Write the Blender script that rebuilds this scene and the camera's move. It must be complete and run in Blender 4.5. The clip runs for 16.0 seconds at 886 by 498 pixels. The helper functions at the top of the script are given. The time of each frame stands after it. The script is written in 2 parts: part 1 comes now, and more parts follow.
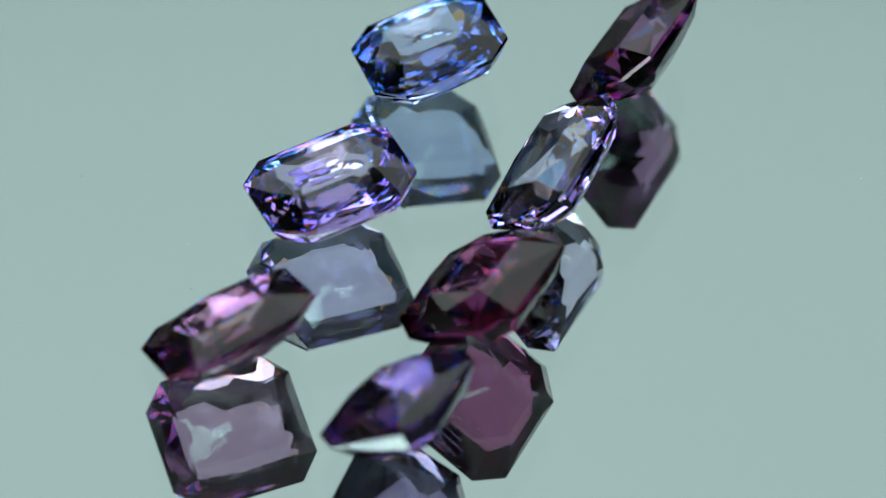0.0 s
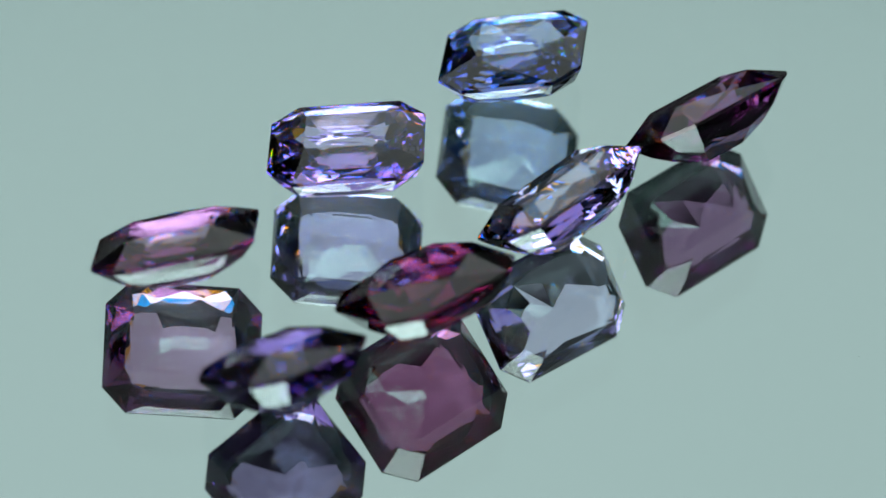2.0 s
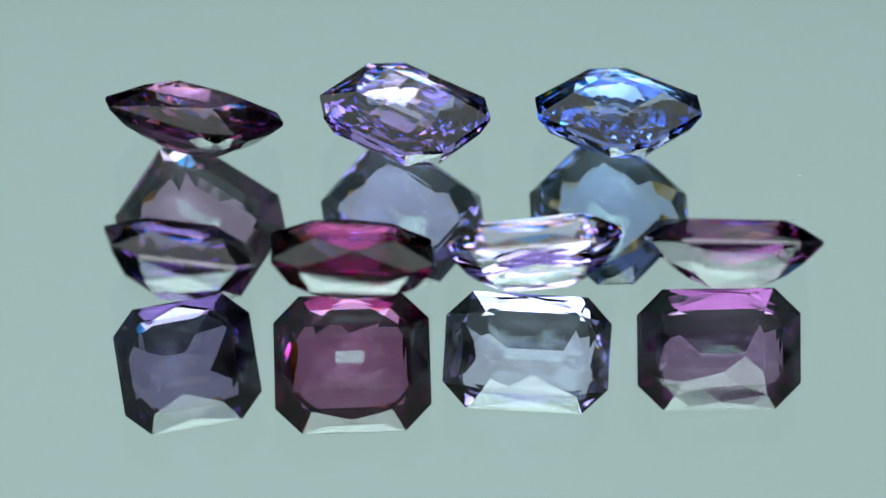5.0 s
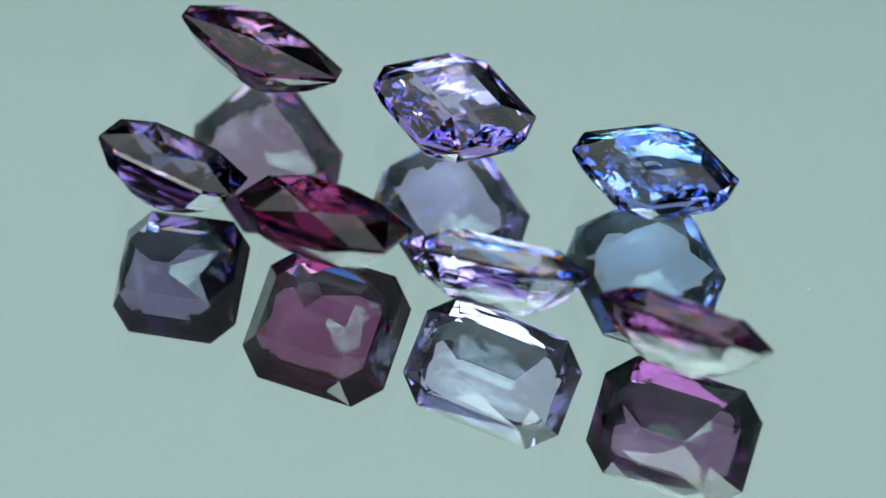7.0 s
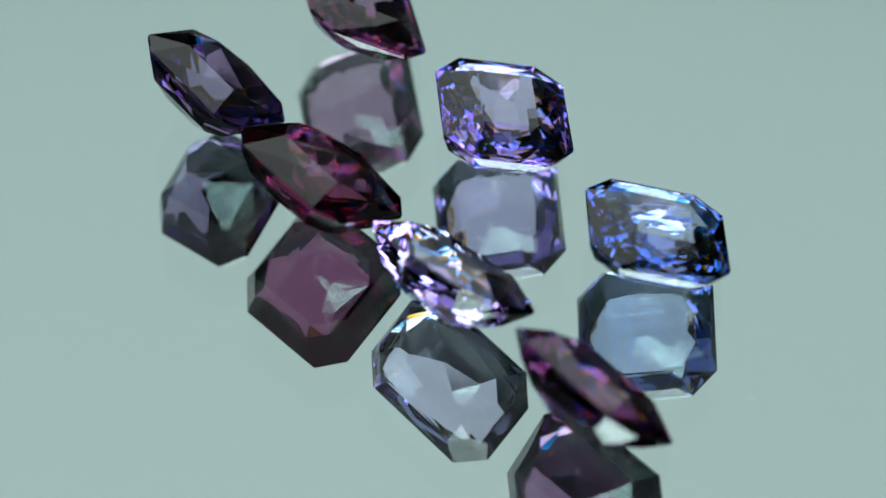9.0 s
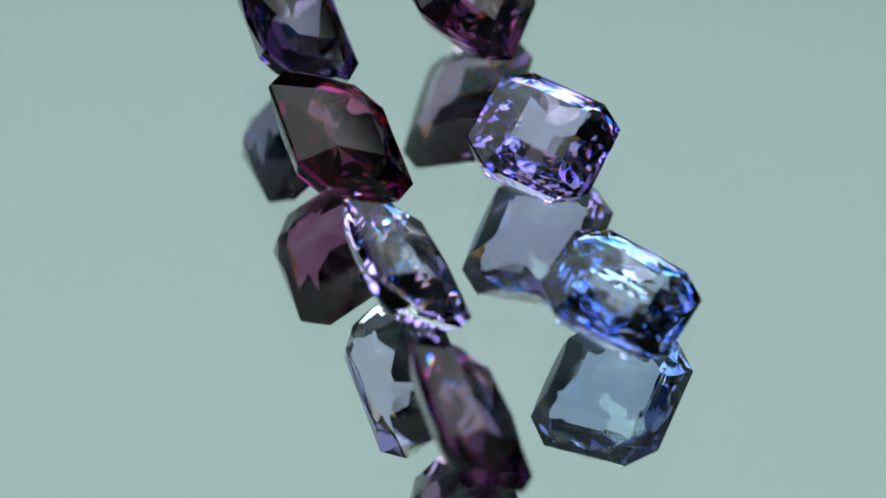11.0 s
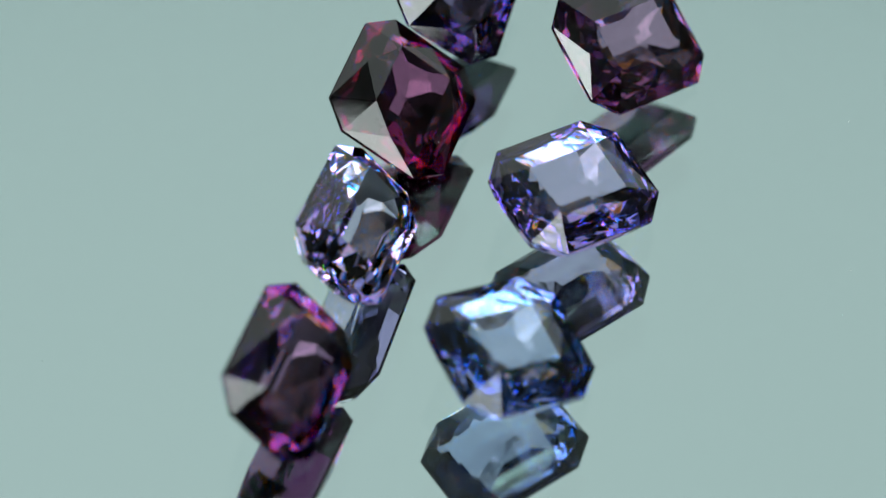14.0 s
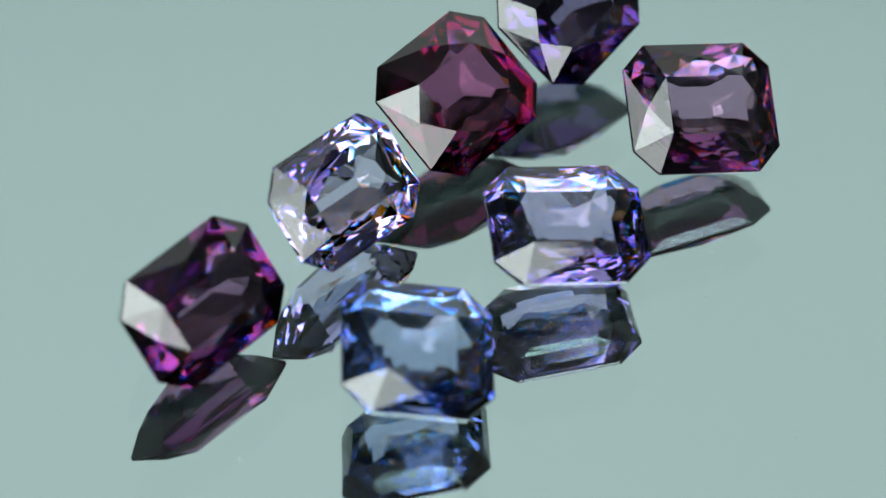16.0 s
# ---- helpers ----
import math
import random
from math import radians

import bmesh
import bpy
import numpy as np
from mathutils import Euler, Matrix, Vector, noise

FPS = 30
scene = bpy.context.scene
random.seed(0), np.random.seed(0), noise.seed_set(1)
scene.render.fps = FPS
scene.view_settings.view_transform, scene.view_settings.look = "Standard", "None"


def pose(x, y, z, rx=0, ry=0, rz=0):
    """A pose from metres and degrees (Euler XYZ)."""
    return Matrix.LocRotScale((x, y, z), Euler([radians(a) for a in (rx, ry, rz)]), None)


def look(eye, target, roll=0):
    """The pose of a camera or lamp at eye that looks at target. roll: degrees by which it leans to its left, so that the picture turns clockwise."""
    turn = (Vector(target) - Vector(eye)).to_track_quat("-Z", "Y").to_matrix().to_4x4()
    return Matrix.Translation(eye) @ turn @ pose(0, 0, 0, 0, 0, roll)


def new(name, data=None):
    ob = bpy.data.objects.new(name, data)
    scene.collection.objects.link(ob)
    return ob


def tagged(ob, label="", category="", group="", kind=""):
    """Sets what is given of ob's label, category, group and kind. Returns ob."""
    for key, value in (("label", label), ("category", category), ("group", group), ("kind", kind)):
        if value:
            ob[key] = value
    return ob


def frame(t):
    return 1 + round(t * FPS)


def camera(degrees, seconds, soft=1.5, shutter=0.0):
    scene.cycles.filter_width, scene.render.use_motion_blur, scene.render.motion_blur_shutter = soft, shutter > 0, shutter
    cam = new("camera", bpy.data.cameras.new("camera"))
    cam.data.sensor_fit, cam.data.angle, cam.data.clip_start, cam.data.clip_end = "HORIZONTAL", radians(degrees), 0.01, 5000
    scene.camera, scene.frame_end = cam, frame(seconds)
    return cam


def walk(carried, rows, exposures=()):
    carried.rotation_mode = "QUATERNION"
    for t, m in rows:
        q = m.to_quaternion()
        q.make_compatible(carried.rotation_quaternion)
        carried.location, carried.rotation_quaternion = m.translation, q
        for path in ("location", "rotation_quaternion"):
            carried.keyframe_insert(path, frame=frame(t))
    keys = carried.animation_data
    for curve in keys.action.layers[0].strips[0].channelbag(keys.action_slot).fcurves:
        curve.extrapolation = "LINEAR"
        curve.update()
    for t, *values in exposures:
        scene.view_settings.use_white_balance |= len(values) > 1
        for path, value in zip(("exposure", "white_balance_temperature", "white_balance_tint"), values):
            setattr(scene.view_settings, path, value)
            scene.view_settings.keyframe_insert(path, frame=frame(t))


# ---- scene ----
# A close studio shot of seven cut gemstones that stand on a slowly turning glass mirror.
MM = 0.001
RATE = 12.215            # degrees a second that the turntable goes round, clockwise from above
AXIS = (0.512, 0.500)    # the turntable's axis, mm
GLASS_TOP = 2.6          # glass surface above the silvering as it looks from above, mm
SECONDS = 16.0

# camera: stands still, looking down on the mirror
cam = camera(15.69, SECONDS, soft=1.4)
ELEVATION, REACH = radians(48.335), 0.250
eye = (0.0, -REACH * math.cos(ELEVATION), REACH * math.sin(ELEVATION))
cam.data.dof.use_dof = True
cam.data.dof.focus_distance, cam.data.dof.aperture_fstop = 0.2505, 21.0
standing = look(eye, (0, 0, 0), 1.766)
walk(cam, [(0.0, standing), (SECONDS, standing)])

# world: a dark studio
world = bpy.data.worlds.new("studio")
scene.world = world
world.use_nodes = True
world.node_tree.nodes["Background"].inputs[0].default_value = (0.55, 0.62, 0.60, 1)
world.node_tree.nodes["Background"].inputs[1].default_value = 0.03


def lamp(name, at, to, size, watts, colour):
    data = bpy.data.lights.new(name, "AREA")
    data.shape, data.size, data.energy, data.color = "DISK", size, watts, colour
    ob = new(name, data)
    ob.matrix_world = look(at, to)
    return ob


lamp("side_lamp", (0.21, -0.10, 0.26), (0, 0, 0), 0.022, 0.10, (1.0, 0.98, 0.97))


# ---- materials ----
def material(name):
    m = bpy.data.materials.new(name)
    m.use_nodes = True
    m.node_tree.nodes.clear()
    out = m.node_tree.nodes.new("ShaderNodeOutputMaterial")
    return m, m.node_tree.nodes, m.node_tree.links, out


def gem_material(name, tint, deep, spread=0.0, ior=1.718):
    """Tinted crystal: clear reflections outside; light that is turned back inside travels further and takes the deep colour.
    spread: how far apart warm and cold light are bent."""
    m, nodes, links, out = material(name)
    lobes = [(tint, ior)] if not spread else [((tint[0], tint[1] * 0.5, 0.0), ior - spread), ((0.0, tint[1] * 0.5, tint[2]), ior + spread)]
    bent = []
    for colour, index in lobes:
        one = nodes.new("ShaderNodeBsdfRefraction")
        one.inputs["Color"].default_value = (*colour, 1)
        one.inputs["Roughness"].default_value = 0.0
        one.inputs["IOR"].default_value = index
        bent.append(one)
    if spread:
        both = nodes.new("ShaderNodeAddShader")
        for i in range(2):
            links.new(bent[i].outputs[0], both.inputs[i])
        bent.append(both)
    gloss = nodes.new("ShaderNodeBsdfGlossy")
    gloss.inputs["Roughness"].default_value = 0.0
    f, total, mix = nodes.new("ShaderNodeFresnel"), nodes.new("ShaderNodeMath"), nodes.new("ShaderNodeMixShader")
    f.inputs["IOR"].default_value = ior
    total.operation = "GREATER_THAN"
    total.inputs[1].default_value = 0.97
    tone = nodes.new("ShaderNodeMixRGB")
    tone.inputs[1].default_value, tone.inputs[2].default_value = (1, 1, 1, 1), (*deep, 1)
    links.new(f.outputs[0], total.inputs[0])
    links.new(total.outputs[0], tone.inputs[0])
    links.new(tone.outputs[0], gloss.inputs["Color"])
    links.new(f.outputs[0], mix.inputs[0])
    links.new(bent[-1].outputs[0], mix.inputs[1])
    links.new(gloss.outputs[0], mix.inputs[2])
    links.new(mix.outputs[0], out.inputs["Surface"])
    return m


def mirror_material():
    m, nodes, links, out = material("silvering")
    g = nodes.new("ShaderNodeBsdfGlossy")
    g.inputs["Color"].default_value = (0.56, 0.69, 0.68, 1)
    g.inputs["Roughness"].default_value = 0.0
    links.new(g.outputs[0], out.inputs["Surface"])
    return m


def clear_sheet_material():
    """The upper face of the plate: lets the picture through and adds a faint second reflection."""
    m, nodes, links, out = material("clear_glass")
    t, g = nodes.new("ShaderNodeBsdfTransparent"), nodes.new("ShaderNodeBsdfGlossy")
    f, mix = nodes.new("ShaderNodeFresnel"), nodes.new("ShaderNodeMixShader")
    g.inputs["Roughness"].default_value = 0.0
    f.inputs["IOR"].default_value = 1.33
    links.new(f.outputs[0], mix.inputs[0])
    links.new(t.outputs[0], mix.inputs[1])
    links.new(g.outputs[0], mix.inputs[2])
    links.new(mix.outputs[0], out.inputs["Surface"])
    return m


def plain_material(name, colour, rough=0.6, grain=40.0, spread=0.25, bump=0.1):
    m, nodes, links, out = material(name)
    p, n, r = nodes.new("ShaderNodeBsdfPrincipled"), nodes.new("ShaderNodeTexNoise"), nodes.new("ShaderNodeValToRGB")
    n.inputs["Scale"].default_value, n.inputs["Detail"].default_value = grain, 6.0
    for e, k in zip(r.color_ramp.elements, (1 - spread, 1 + spread)):
        e.color = (*[min(1.0, c * k) for c in colour], 1)
    b = nodes.new("ShaderNodeBump")
    b.inputs["Strength"].default_value, b.inputs["Distance"].default_value = bump, 0.0005
    links.new(n.outputs["Fac"], r.inputs[0])
    links.new(r.outputs[0], p.inputs["Base Color"])
    links.new(n.outputs["Fac"], b.inputs["Height"])
    links.new(b.outputs[0], p.inputs["Normal"])
    p.inputs["Roughness"].default_value = rough
    links.new(p.outputs[0], out.inputs["Surface"])
    return m


def glow_material(name, colour, strength, edge=0.95):
    """A lit diffuser, slightly uneven; edge: what is left of its brightness half a width from its middle."""
    m, nodes, links, out = material(name)
    e, n, mp = nodes.new("ShaderNodeEmission"), nodes.new("ShaderNodeTexNoise"), nodes.new("ShaderNodeMapRange")
    n.inputs["Scale"].default_value, n.inputs["Detail"].default_value = 2.0, 1.0
    mp.inputs["To Min"].default_value, mp.inputs["To Max"].default_value = strength * 0.95, strength * 1.05
    e.inputs["Color"].default_value = (*colour, 1)
    at, far, fall, both = nodes.new("ShaderNodeTexCoord"), nodes.new("ShaderNodeVectorMath"), nodes.new("ShaderNodeMapRange"), nodes.new("ShaderNodeMath")
    far.operation, both.operation, fall.interpolation_type = "DISTANCE", "MULTIPLY", "SMOOTHSTEP"
    flat = nodes.new("ShaderNodeVectorMath")
    flat.operation = "MULTIPLY"
    flat.inputs[1].default_value = (1, 1, 0)
    far.inputs[1].default_value = (0.5, 0.5, 0)
    fall.inputs["From Min"].default_value, fall.inputs["From Max"].default_value = 0.12, 0.6
    fall.inputs["To Min"].default_value, fall.inputs["To Max"].default_value = 1.0, edge
    links.new(at.outputs["Generated"], flat.inputs[0])
    links.new(flat.outputs[0], far.inputs[0])
    links.new(far.outputs["Value"], fall.inputs["Value"])
    links.new(n.outputs["Fac"], mp.inputs["Value"])
    links.new(mp.outputs[0], both.inputs[0])
    links.new(fall.outputs[0], both.inputs[1])
    links.new(both.outputs[0], e.inputs["Strength"])
    links.new(e.outputs[0], out.inputs["Surface"])
    return m


SILVER, CLEAR = mirror_material(), clear_sheet_material()
DARK_WALL = plain_material("grey_wall_board", (0.14, 0.15, 0.148), 0.9, 30.0)
BOUNCE_BOARD = plain_material("pale_bounce_board", (0.62, 0.66, 0.66), 0.9, 30.0)
BLACK_METAL = plain_material("black_enamel", (0.02, 0.02, 0.02), 0.45, 80.0)
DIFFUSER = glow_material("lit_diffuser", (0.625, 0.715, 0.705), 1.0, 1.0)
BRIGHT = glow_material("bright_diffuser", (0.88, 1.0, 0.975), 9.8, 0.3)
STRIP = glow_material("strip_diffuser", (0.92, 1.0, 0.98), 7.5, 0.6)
DUST = plain_material("pale_dust", (0.5, 0.52, 0.52), 0.9, 900.0)


# ---- helpers for building ----
def mesh_of(name, bm, mat):
    me = bpy.data.meshes.new(name)
    bm.to_mesh(me)
    bm.free()
    if mat:
        me.materials.append(mat)
    return me


def part(name, bm, mat, parent, label=""):
    ob = new(name, mesh_of(name, bm, mat))
    ob.parent = parent
    return tagged(ob, label)


def box(bm, x0, x1, y0, y1, z0, z1):
    made = bmesh.ops.create_cube(bm, size=1.0)["verts"]
    bmesh.ops.transform(bm, verts=made, matrix=Matrix.Translation(((x0 + x1) / 2, (y0 + y1) / 2, (z0 + z1) / 2))
                        @ Matrix.Diagonal((x1 - x0, y1 - y0, z1 - z0, 1)))
    return made


def disc(bm, radius, z0, z1, bevel=0.0, steps=128):
    bmesh.ops.create_cone(bm, cap_ends=True, segments=steps, radius1=radius, radius2=radius, depth=z1 - z0,
                          matrix=Matrix.Translation((0, 0, (z0 + z1) / 2)))
    if bevel:
        rim = [e for e in bm.edges if abs(e.verts[0].co.z - e.verts[1].co.z) < 1e-6]
        bmesh.ops.bevel(bm, geom=rim, offset=bevel, segments=2, affect="EDGES")


# ---- structure: an unseen dark shooting box round the set ----
def shooting_box():
    w, d, h, low, t = 0.42, 0.44, 0.68, -0.012, 0.012
    for name, ext in (("floor", (-w - t, w + t, -d - t, d + t, low - t, low)),
                      ("ceiling", (-w - t, w + t, -d - t, d + t, h, h + t)),
                      ("wall_north", (-w - t, w + t, d, d + t, low, h)), ("wall_south", (-w - t, w + t, -d - t, -d, low, h)),
                      ("wall_east", (w, w + t, -d, d, low, h)), ("wall_west", (-w - t, -w, -d, d, low, h))):
        bm = bmesh.new()
        box(bm, *ext)
        # pale ceiling added out of view to bounce light into the stones' dark facets
        pale = name == "ceiling"
        tagged(new(name, mesh_of(name, bm, BOUNCE_BOARD if pale else DARK_WALL)), ("pale" if pale else "dark") + " grey matt board " + name.split("_")[0] + " of the shooting box", name.split("_")[0], kind="structure")


def mirror():
    plate = new("mirror")
    tagged(plate, "round glass mirror with a pale green cast turning under the stones", "mirror")
    bm = bmesh.new()
    disc(bm, 0.11, -0.004, 0.0, 0.0006)
    part("silvering", bm, SILVER, plate, "silvered back reflecting a pale grey-green light")
    bm = bmesh.new()
    bmesh.ops.create_circle(bm, cap_ends=True, segments=128, radius=0.1098, matrix=Matrix.Translation((0, 0, GLASS_TOP * MM)))
    part("glass", bm, CLEAR, plate, "clear polished glass face")
    bm = bmesh.new()
    disc(bm, 0.10, -0.012, -0.004, 0.001)
    part("turntable", bm, BLACK_METAL, plate, "low black turntable disc")
    bm = bmesh.new()
    rnd = random.Random(5)
    for i in range(22):
        r, a, size = 0.034 * math.sqrt(rnd.random()), rnd.uniform(0, 2 * math.pi), rnd.uniform(0.02, 0.05) * MM
        at = Matrix.Translation((r * math.cos(a), r * math.sin(a), GLASS_TOP * MM + size * 0.25))
        turn = Matrix.Rotation(rnd.uniform(0, 6.3), 4, "Z") @ Matrix.Diagonal((rnd.uniform(0.6, 3.0), 0.7, 0.3, 1))
        bmesh.ops.create_icosphere(bm, subdivisions=1, radius=size, matrix=at @ turn)
    tagged(part("dust", bm, DUST, plate, "a few pale specks of dust"), kind="stuff")
    return plate


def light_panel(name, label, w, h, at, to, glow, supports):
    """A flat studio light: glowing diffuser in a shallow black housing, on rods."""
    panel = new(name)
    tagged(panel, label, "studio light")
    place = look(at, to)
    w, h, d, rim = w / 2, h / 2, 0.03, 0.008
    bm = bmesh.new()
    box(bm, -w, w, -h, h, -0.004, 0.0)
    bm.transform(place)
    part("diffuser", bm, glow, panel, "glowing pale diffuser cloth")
    bm = bmesh.new()
    for x0, x1, y0, y1 in ((-w - rim, -w, -h - rim, h + rim), (w, w + rim, -h - rim, h + rim), (-w, w, -h - rim, -h), (-w, w, h, h + rim)):
        box(bm, x0, x1, y0, y1, -0.008, d)
    box(bm, -w - rim, w + rim, -h - rim, h + rim, d, d + 0.008)
    bm.transform(place)
    part("housing", bm, BLACK_METAL, panel, "black cloth housing")
    for x, y, z0, z1 in supports:
        bm = bmesh.new()
        bmesh.ops.create_cone(bm, cap_ends=True, segments=16, radius1=0.005, radius2=0.005, depth=z1 - z0, matrix=Matrix.Translation((x, y, (z0 + z1) / 2)))
        part("rod", bm, BLACK_METAL, panel)
    return panel


shooting_box()
PLATE = mirror()
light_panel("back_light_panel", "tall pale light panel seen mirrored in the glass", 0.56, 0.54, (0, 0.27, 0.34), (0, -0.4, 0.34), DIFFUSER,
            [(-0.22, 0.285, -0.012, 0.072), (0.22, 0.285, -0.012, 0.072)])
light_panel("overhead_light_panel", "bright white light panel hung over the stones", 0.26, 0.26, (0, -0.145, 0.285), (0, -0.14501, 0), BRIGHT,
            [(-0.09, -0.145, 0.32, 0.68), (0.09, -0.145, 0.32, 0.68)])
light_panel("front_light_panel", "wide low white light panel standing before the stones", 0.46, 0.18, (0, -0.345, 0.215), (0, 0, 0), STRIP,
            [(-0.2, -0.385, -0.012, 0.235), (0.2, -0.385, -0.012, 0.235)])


# ---- the stones ----
def ring(a, b, c, z):
    """An oblong with cut corners: half length a, half width b, corner cut c."""
    return [(a, b - c, z), (a - c, b, z), (c - a, b, z), (-a, b - c, z), (-a, c - b, z), (c - a, -b, z), (a - c, -b, z), (a, c - b, z)]


def between(p, q, k, out=0.0):
    """A point k of the way from p to q, pushed out from the stone's axis by out."""
    v = Vector(p).lerp(Vector(q), k)
    return v + Vector((v.x, v.y, 0)).normalized() * out


def crown_points(a, b, crown, table, top, m, lift):
    """A scissor-cut crown: an oblong table, and on each side four triangles that meet in a raised point."""
    ta, tb = a - m * (1 - table), b - m * (1 - table)
    flat = [Vector((ta, tb, crown)), Vector((-ta, tb, crown)), Vector((-ta, -tb, crown)), Vector((ta, -tb, crown))]
    points = list(flat)
    for i in range(4):
        # the long girdle edges run from corner 1 to 2, 3 to 4, 5 to 6 and 7 to 0 of the ring
        g = Vector(top[2 * i + 1]).lerp(Vector(top[(2 * i + 2) % 8]), 0.5)
        t = flat[i].lerp(flat[(i + 1) % 4], 0.5)
        points.append(between(g, t, 0.52, lift * m) + Vector((0, 0, lift * m * 0.8)))
    return points


def gem_points(a, b, c, crown, table, depth, waist, waist_at, keel, rich, lift, rnd):
    """Corners of the facets of a cut-corner stone, in mm: scissor-cut crown, thin girdle, and a pavilion in tiers.
    rich: 0 for a steep tier, plain on two sides, over a scissor-cut base, 3 for the same with triangles all round, 1 for many
    small facets over narrow steps, 2 for a steep tier cut into triangles over a base whose facets run out from the tip.
    lift: how far the scissors of the crown stand out."""
    m = min(a, b)
    dp, dk = m * (1 - waist), m * (1 - keel)
    girdle = 0.030 * m
    top, low = ring(a, b, c, girdle), ring(a, b, c, -girdle)
    belly = ring(a - dp, b - dp, c * waist, -depth * waist_at)
    tip = ring(a - dk, b - dk, c * keel, -depth)
    foot = ring(a - 0.50 * m, b - 0.50 * m, c * 0.50, -depth * (waist_at + 0.30))
    points = [*top, *low, *belly, *tip, *(foot if rich == 1 else ()), *crown_points(a, b, crown, table, top, m, lift)]
    for i in range(8):
        j = (i + 1) % 8
        long_side = i % 2 == 1

        def on(r, k=0.5):
            return Vector(r[i]).lerp(Vector(r[j]), k)

        def jit():
            return rnd.uniform(0.85, 1.15)

        if rich == 1:
            # rows of staggered bricks on gently swelling sides
            for upper, lower, lies, swell in ((low, belly, (0.5,), 0.022), (belly, foot, (0.34, 0.68), 0.026), (foot, tip, (0.0, 0.36, 0.70), 0.030)):
                for n, lie in enumerate(lies):
                    ks = ((0.12, 0.37, 0.63, 0.88), (0.25, 0.5, 0.75))[n % 2] if long_side else ((0.5,), ())[n % 2]
                    for k in ks:
                        out = swell * m * (4 * lie * (1 - lie) + 1.6 * k * (1 - k) * long_side) * jit()
                        points.append(between(on(upper, k), on(lower, k), lie, out) - Vector((0, 0, out * 0.5)))
        elif rich in (0, 3):
            if i in (3, 7) or rich == 3 and long_side:
                for k, lie in ((0.22, 0.42), (0.78, 0.48), (0.5, 0.70)):
                    points.append(between(on(low, k), on(belly, k), lie, 0.040 * m * jit()))
            for k, lie in ((0.0, 0.42), (0.27, 0.26), (0.73, 0.34), (0.5, 0.66)) if long_side else ((0.5, 0.50),):
                out = 0.045 * m * jit()
                points.append(between(on(belly, k), on(tip, k), lie, out) - Vector((0, 0, out * 0.4)))
        elif long_side:
            points.append(between(on(low), on(belly), 0.55, 0.045 * m * jit()))
            for k, lie in ((0.5, 0.40), (0.0, 0.6)):
                out = 0.036 * m * jit()
                points.append(between(on(belly, k), on(tip, k), lie, out) - Vector((0, 0, out * 0.4)))
    return points, girdle


def specks(owner, facets, rnd):
    """A few specks of lint and dust that cling to the facets."""
    bm = bmesh.new()
    for n in range(9):
        f = rnd.choice(facets)
        p, q, r = rnd.sample(f, 3)
        at = p.lerp(q, rnd.uniform(0.2, 0.8)).lerp(r, rnd.uniform(0.1, 0.6))
        size = rnd.uniform(0.010, 0.024) * MM
        turn = Euler([rnd.uniform(0, 6.3) for k in range(3)]).to_matrix().to_4x4()
        bmesh.ops.create_icosphere(bm, subdivisions=1, radius=size, matrix=Matrix.Translation(at) @ turn @ Matrix.Diagonal((rnd.uniform(0.8, 2.6), 1, 0.7, 1)))
    tagged(part("dust", bm, DUST, owner, "tiny pale specks of lint"), kind="stuff")


def gem_parts(owner, shape, mat, fiery, seed):
    """Table, crown, girdle and pavilion of one stone, as meshes under it."""
    points, girdle = gem_points(*shape, random.Random(seed))
    crown = shape[3]
    bm = bmesh.new()
    for p in points:
        bm.verts.new(p)
    hull = bmesh.ops.convex_hull(bm, input=bm.verts[:])
    bmesh.ops.delete(bm, geom=[v for v in bm.verts if not v.link_faces], context="VERTS")
    bmesh.ops.dissolve_limit(bm, angle_limit=0.012, verts=bm.verts[:], edges=bm.edges[:])
    bmesh.ops.recalc_face_normals(bm, faces=bm.faces[:])
    bm.verts.index_update()
    groups = {"table": [], "crown": [], "girdle": [], "pavilion": []}
    for f in bm.faces:
        z = f.calc_center_median().z
        kind = "table" if f.normal.z > 0.999 else "girdle" if abs(z) < girdle * 0.8 else "crown" if z > 0 else "pavilion"
        groups[kind].append([v.index for v in f.verts])
    places = [v.co * MM for v in bm.verts]
    bm.free()
    for kind, faces in groups.items():
        used = sorted({i for f in faces for i in f})
        at = {i: n for n, i in enumerate(used)}
        me = bpy.data.meshes.new(kind)
        me.from_pydata([places[i] for i in used], [], [[at[i] for i in f] for f in faces])
        me.materials.append(fiery if kind == "crown" else mat)
        ob = new(kind, me)
        ob.parent = owner
    specks(owner, [[places[i] for i in f] for f in groups["crown"] + groups["pavilion"]], random.Random(seed + 40))
    return places


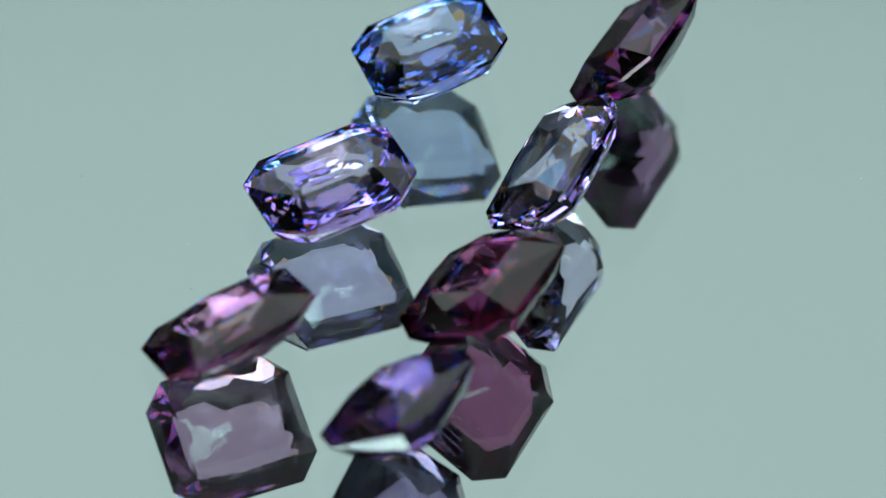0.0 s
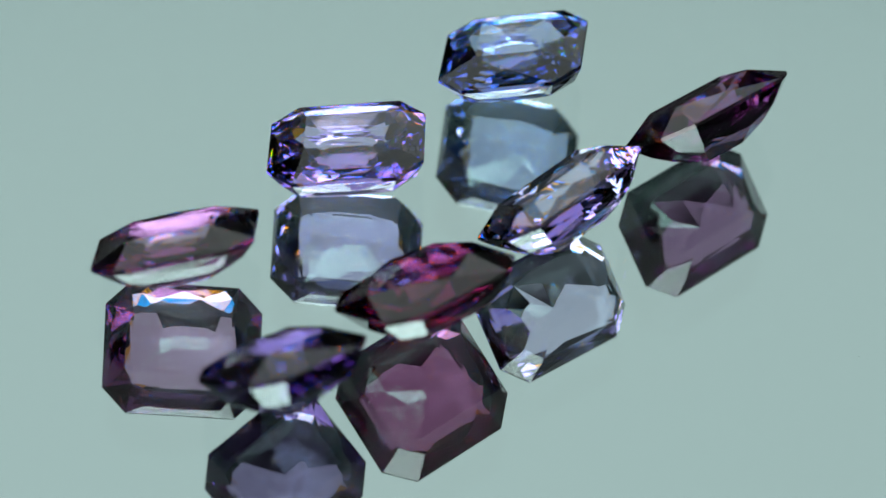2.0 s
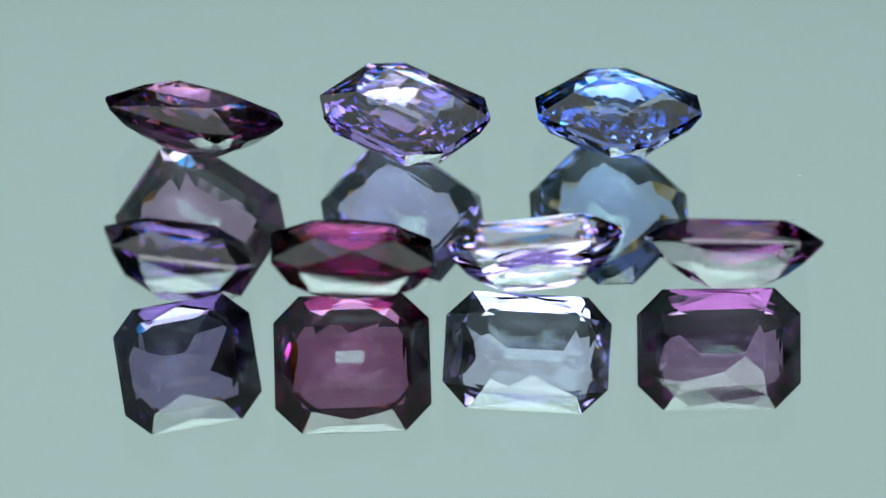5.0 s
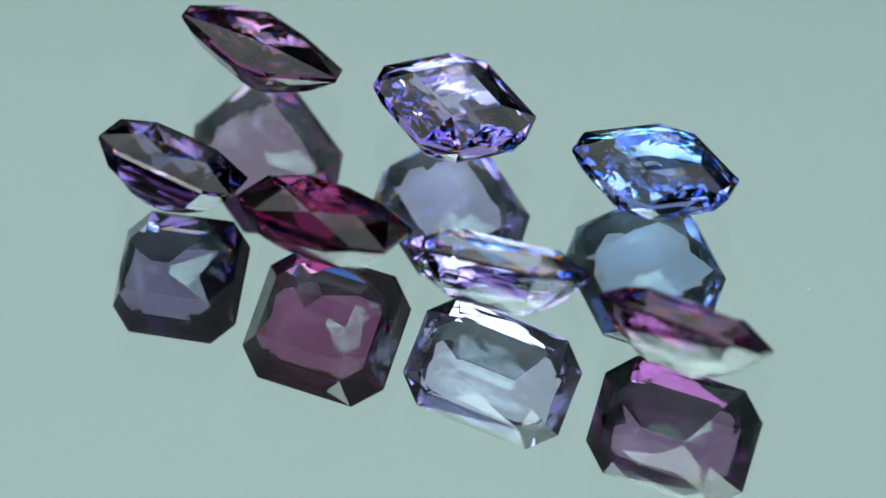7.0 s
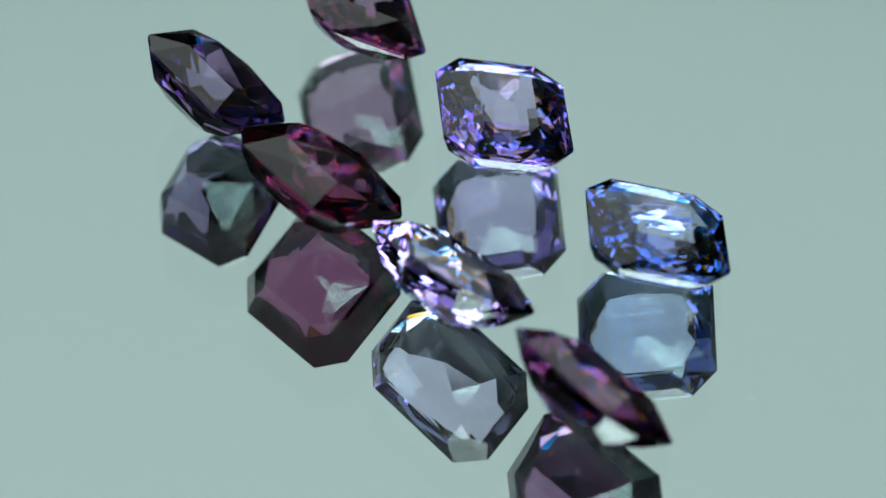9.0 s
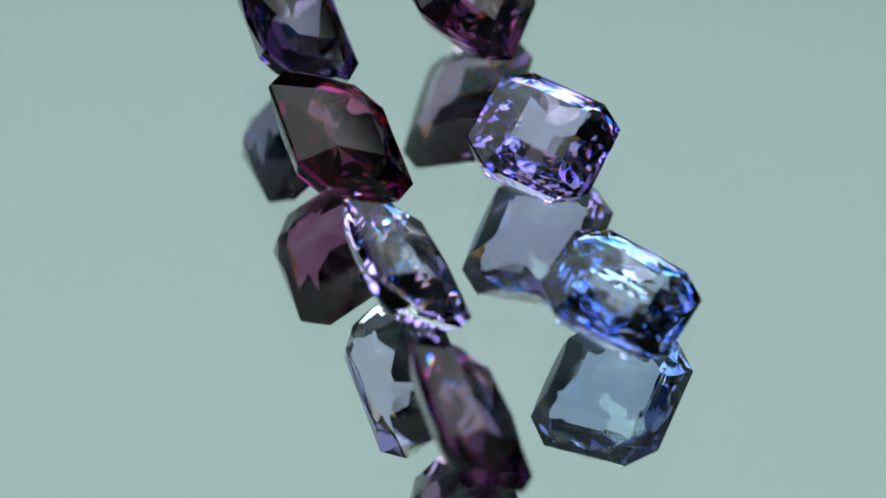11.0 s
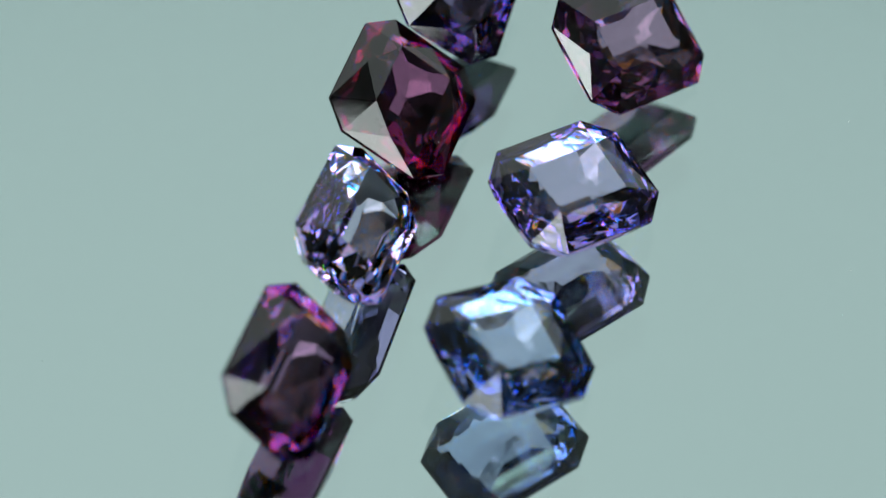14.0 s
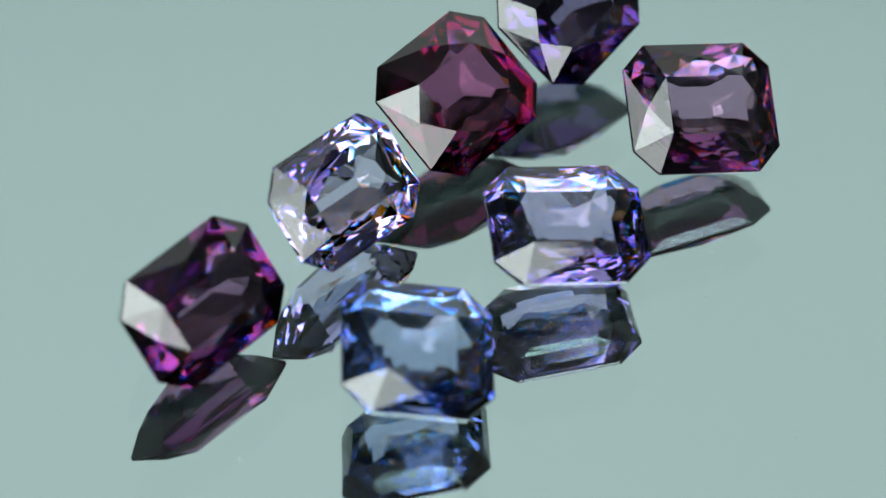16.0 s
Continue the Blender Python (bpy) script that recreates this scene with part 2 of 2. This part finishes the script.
# x, y, turn, tilt, spin (mm, radians) on the turntable at its start; then a, b, corner, crown, table, depth, waist, waist_at, keel, rich, lift
STONES = {
    "plum": (-16.1836, -14.1482, 4.0136, 0.5518, -3.5194, 6.186, 5.211, 1.9282, 1.38, 0.43, 3.35, 0.78, 0.41, 0.0956, 1, 0.045),
    "lavender": (-9.3576, 0.7764, 4.1259, 0.2328, -3.6879, 6.0504, 5.1548, 2.0722, 1.3, 0.43, 3.42, 0.85, 0.5, 0.12, 1, 0.02),
    "blue": (-2.1538, 15.886, 4.3039, 0.3203, -5.5221, 5.4368, 5.7219, 2.0935, 1.3, 0.43, 3.2, 0.85, 0.49, 0.12, 1, 0.03),
    "violet": (-3.4715, -21.1238, 3.9815, 0.6422, 0.3827, 5.4756, 4.9618, 1.8541, 1.42, 0.43, 4.1, 0.72, 0.52, 0.094, 2, 0.055),
    "magenta": (2.4622, -9.7123, 4.1547, 0.5551, -4.6049, 5.42, 6.09, 2.0537, 1.6, 0.43, 3.7, 0.73, 0.56, 0.0857, 0, 0.075),
    "pale": (7.6015, 3.035, 4.4048, 0.7494, -6.4588, 6.5655, 4.5735, 1.9801, 1.5, 0.43, 3.7, 0.68, 0.55, 0.09, 3, 0.04),
    "purple": (14.2021, 16.5454, 4.221, 0.8215, -4.6763, 4.78, 6.41, 2.0194, 1.62, 0.42, 3.6, 0.72, 0.44, 0.03, 0, 0.05),
}
TINTS = {"plum": ((0.76, 0.61, 0.74), (0.42, 0.24, 0.42)), "lavender": ((0.82, 0.77, 0.94), (0.55, 0.49, 0.74)),
         "blue": ((0.745, 0.79, 0.95), (0.40, 0.45, 0.67)), "violet": ((0.56, 0.49, 0.65), (0.31, 0.22, 0.43)),
         "magenta": ((0.60, 0.36, 0.51), (0.38, 0.10, 0.27)), "pale": ((0.92, 0.88, 1.0), (0.78, 0.71, 0.96)),
         "purple": ((0.63, 0.47, 0.62), (0.44, 0.22, 0.44))}
LABELS = {"plum": "greyish plum cut-corner gemstone on a mirror", "lavender": "lavender cut-corner gemstone with a clear table on a mirror",
          "blue": "steel-blue cut-corner gemstone on a mirror", "violet": "dark smoky violet cut-corner gemstone on a mirror",
          "magenta": "deep magenta-red cut-corner gemstone on a mirror", "pale": "pale icy lavender cut-corner gemstone on a mirror",
          "purple": "dark purple cut-corner gemstone on a mirror"}


def build_stones():
    made = {}
    for i, (key, v) in enumerate(STONES.items()):
        ob = new("gemstone")
        ob.empty_display_size = 0.004
        places = gem_parts(ob, v[5:], gem_material(key + "_crystal", *TINTS[key]), gem_material(key + "_crown_crystal", *TINTS[key], 0.016), 11 + i)
        tagged(ob, LABELS[key], "gemstone", "gemstones on the mirror")
        turned = Matrix.Rotation(v[2], 4, "Z") @ Matrix.Rotation(v[3], 4, "X") @ Matrix.Rotation(v[4], 4, "Z")
        lowest = min((turned @ p).z for p in places)
        made[key] = (ob, Matrix.Translation((v[0] * MM, v[1] * MM, GLASS_TOP * MM - lowest)) @ turned)
    return made


GEMS = build_stones()


# ---- movement ----
def motions():
    hub = Matrix.Translation((AXIS[0] * MM, AXIS[1] * MM, 0))
    steps = [i * 0.5 for i in range(int(SECONDS * 2) + 1)]
    for ob, rest in [*GEMS.values(), (PLATE, Matrix.Identity(4))]:
        walk(ob, [(t, hub @ Matrix.Rotation(radians(-RATE * t), 4, "Z") @ rest) for t in steps])


motions()
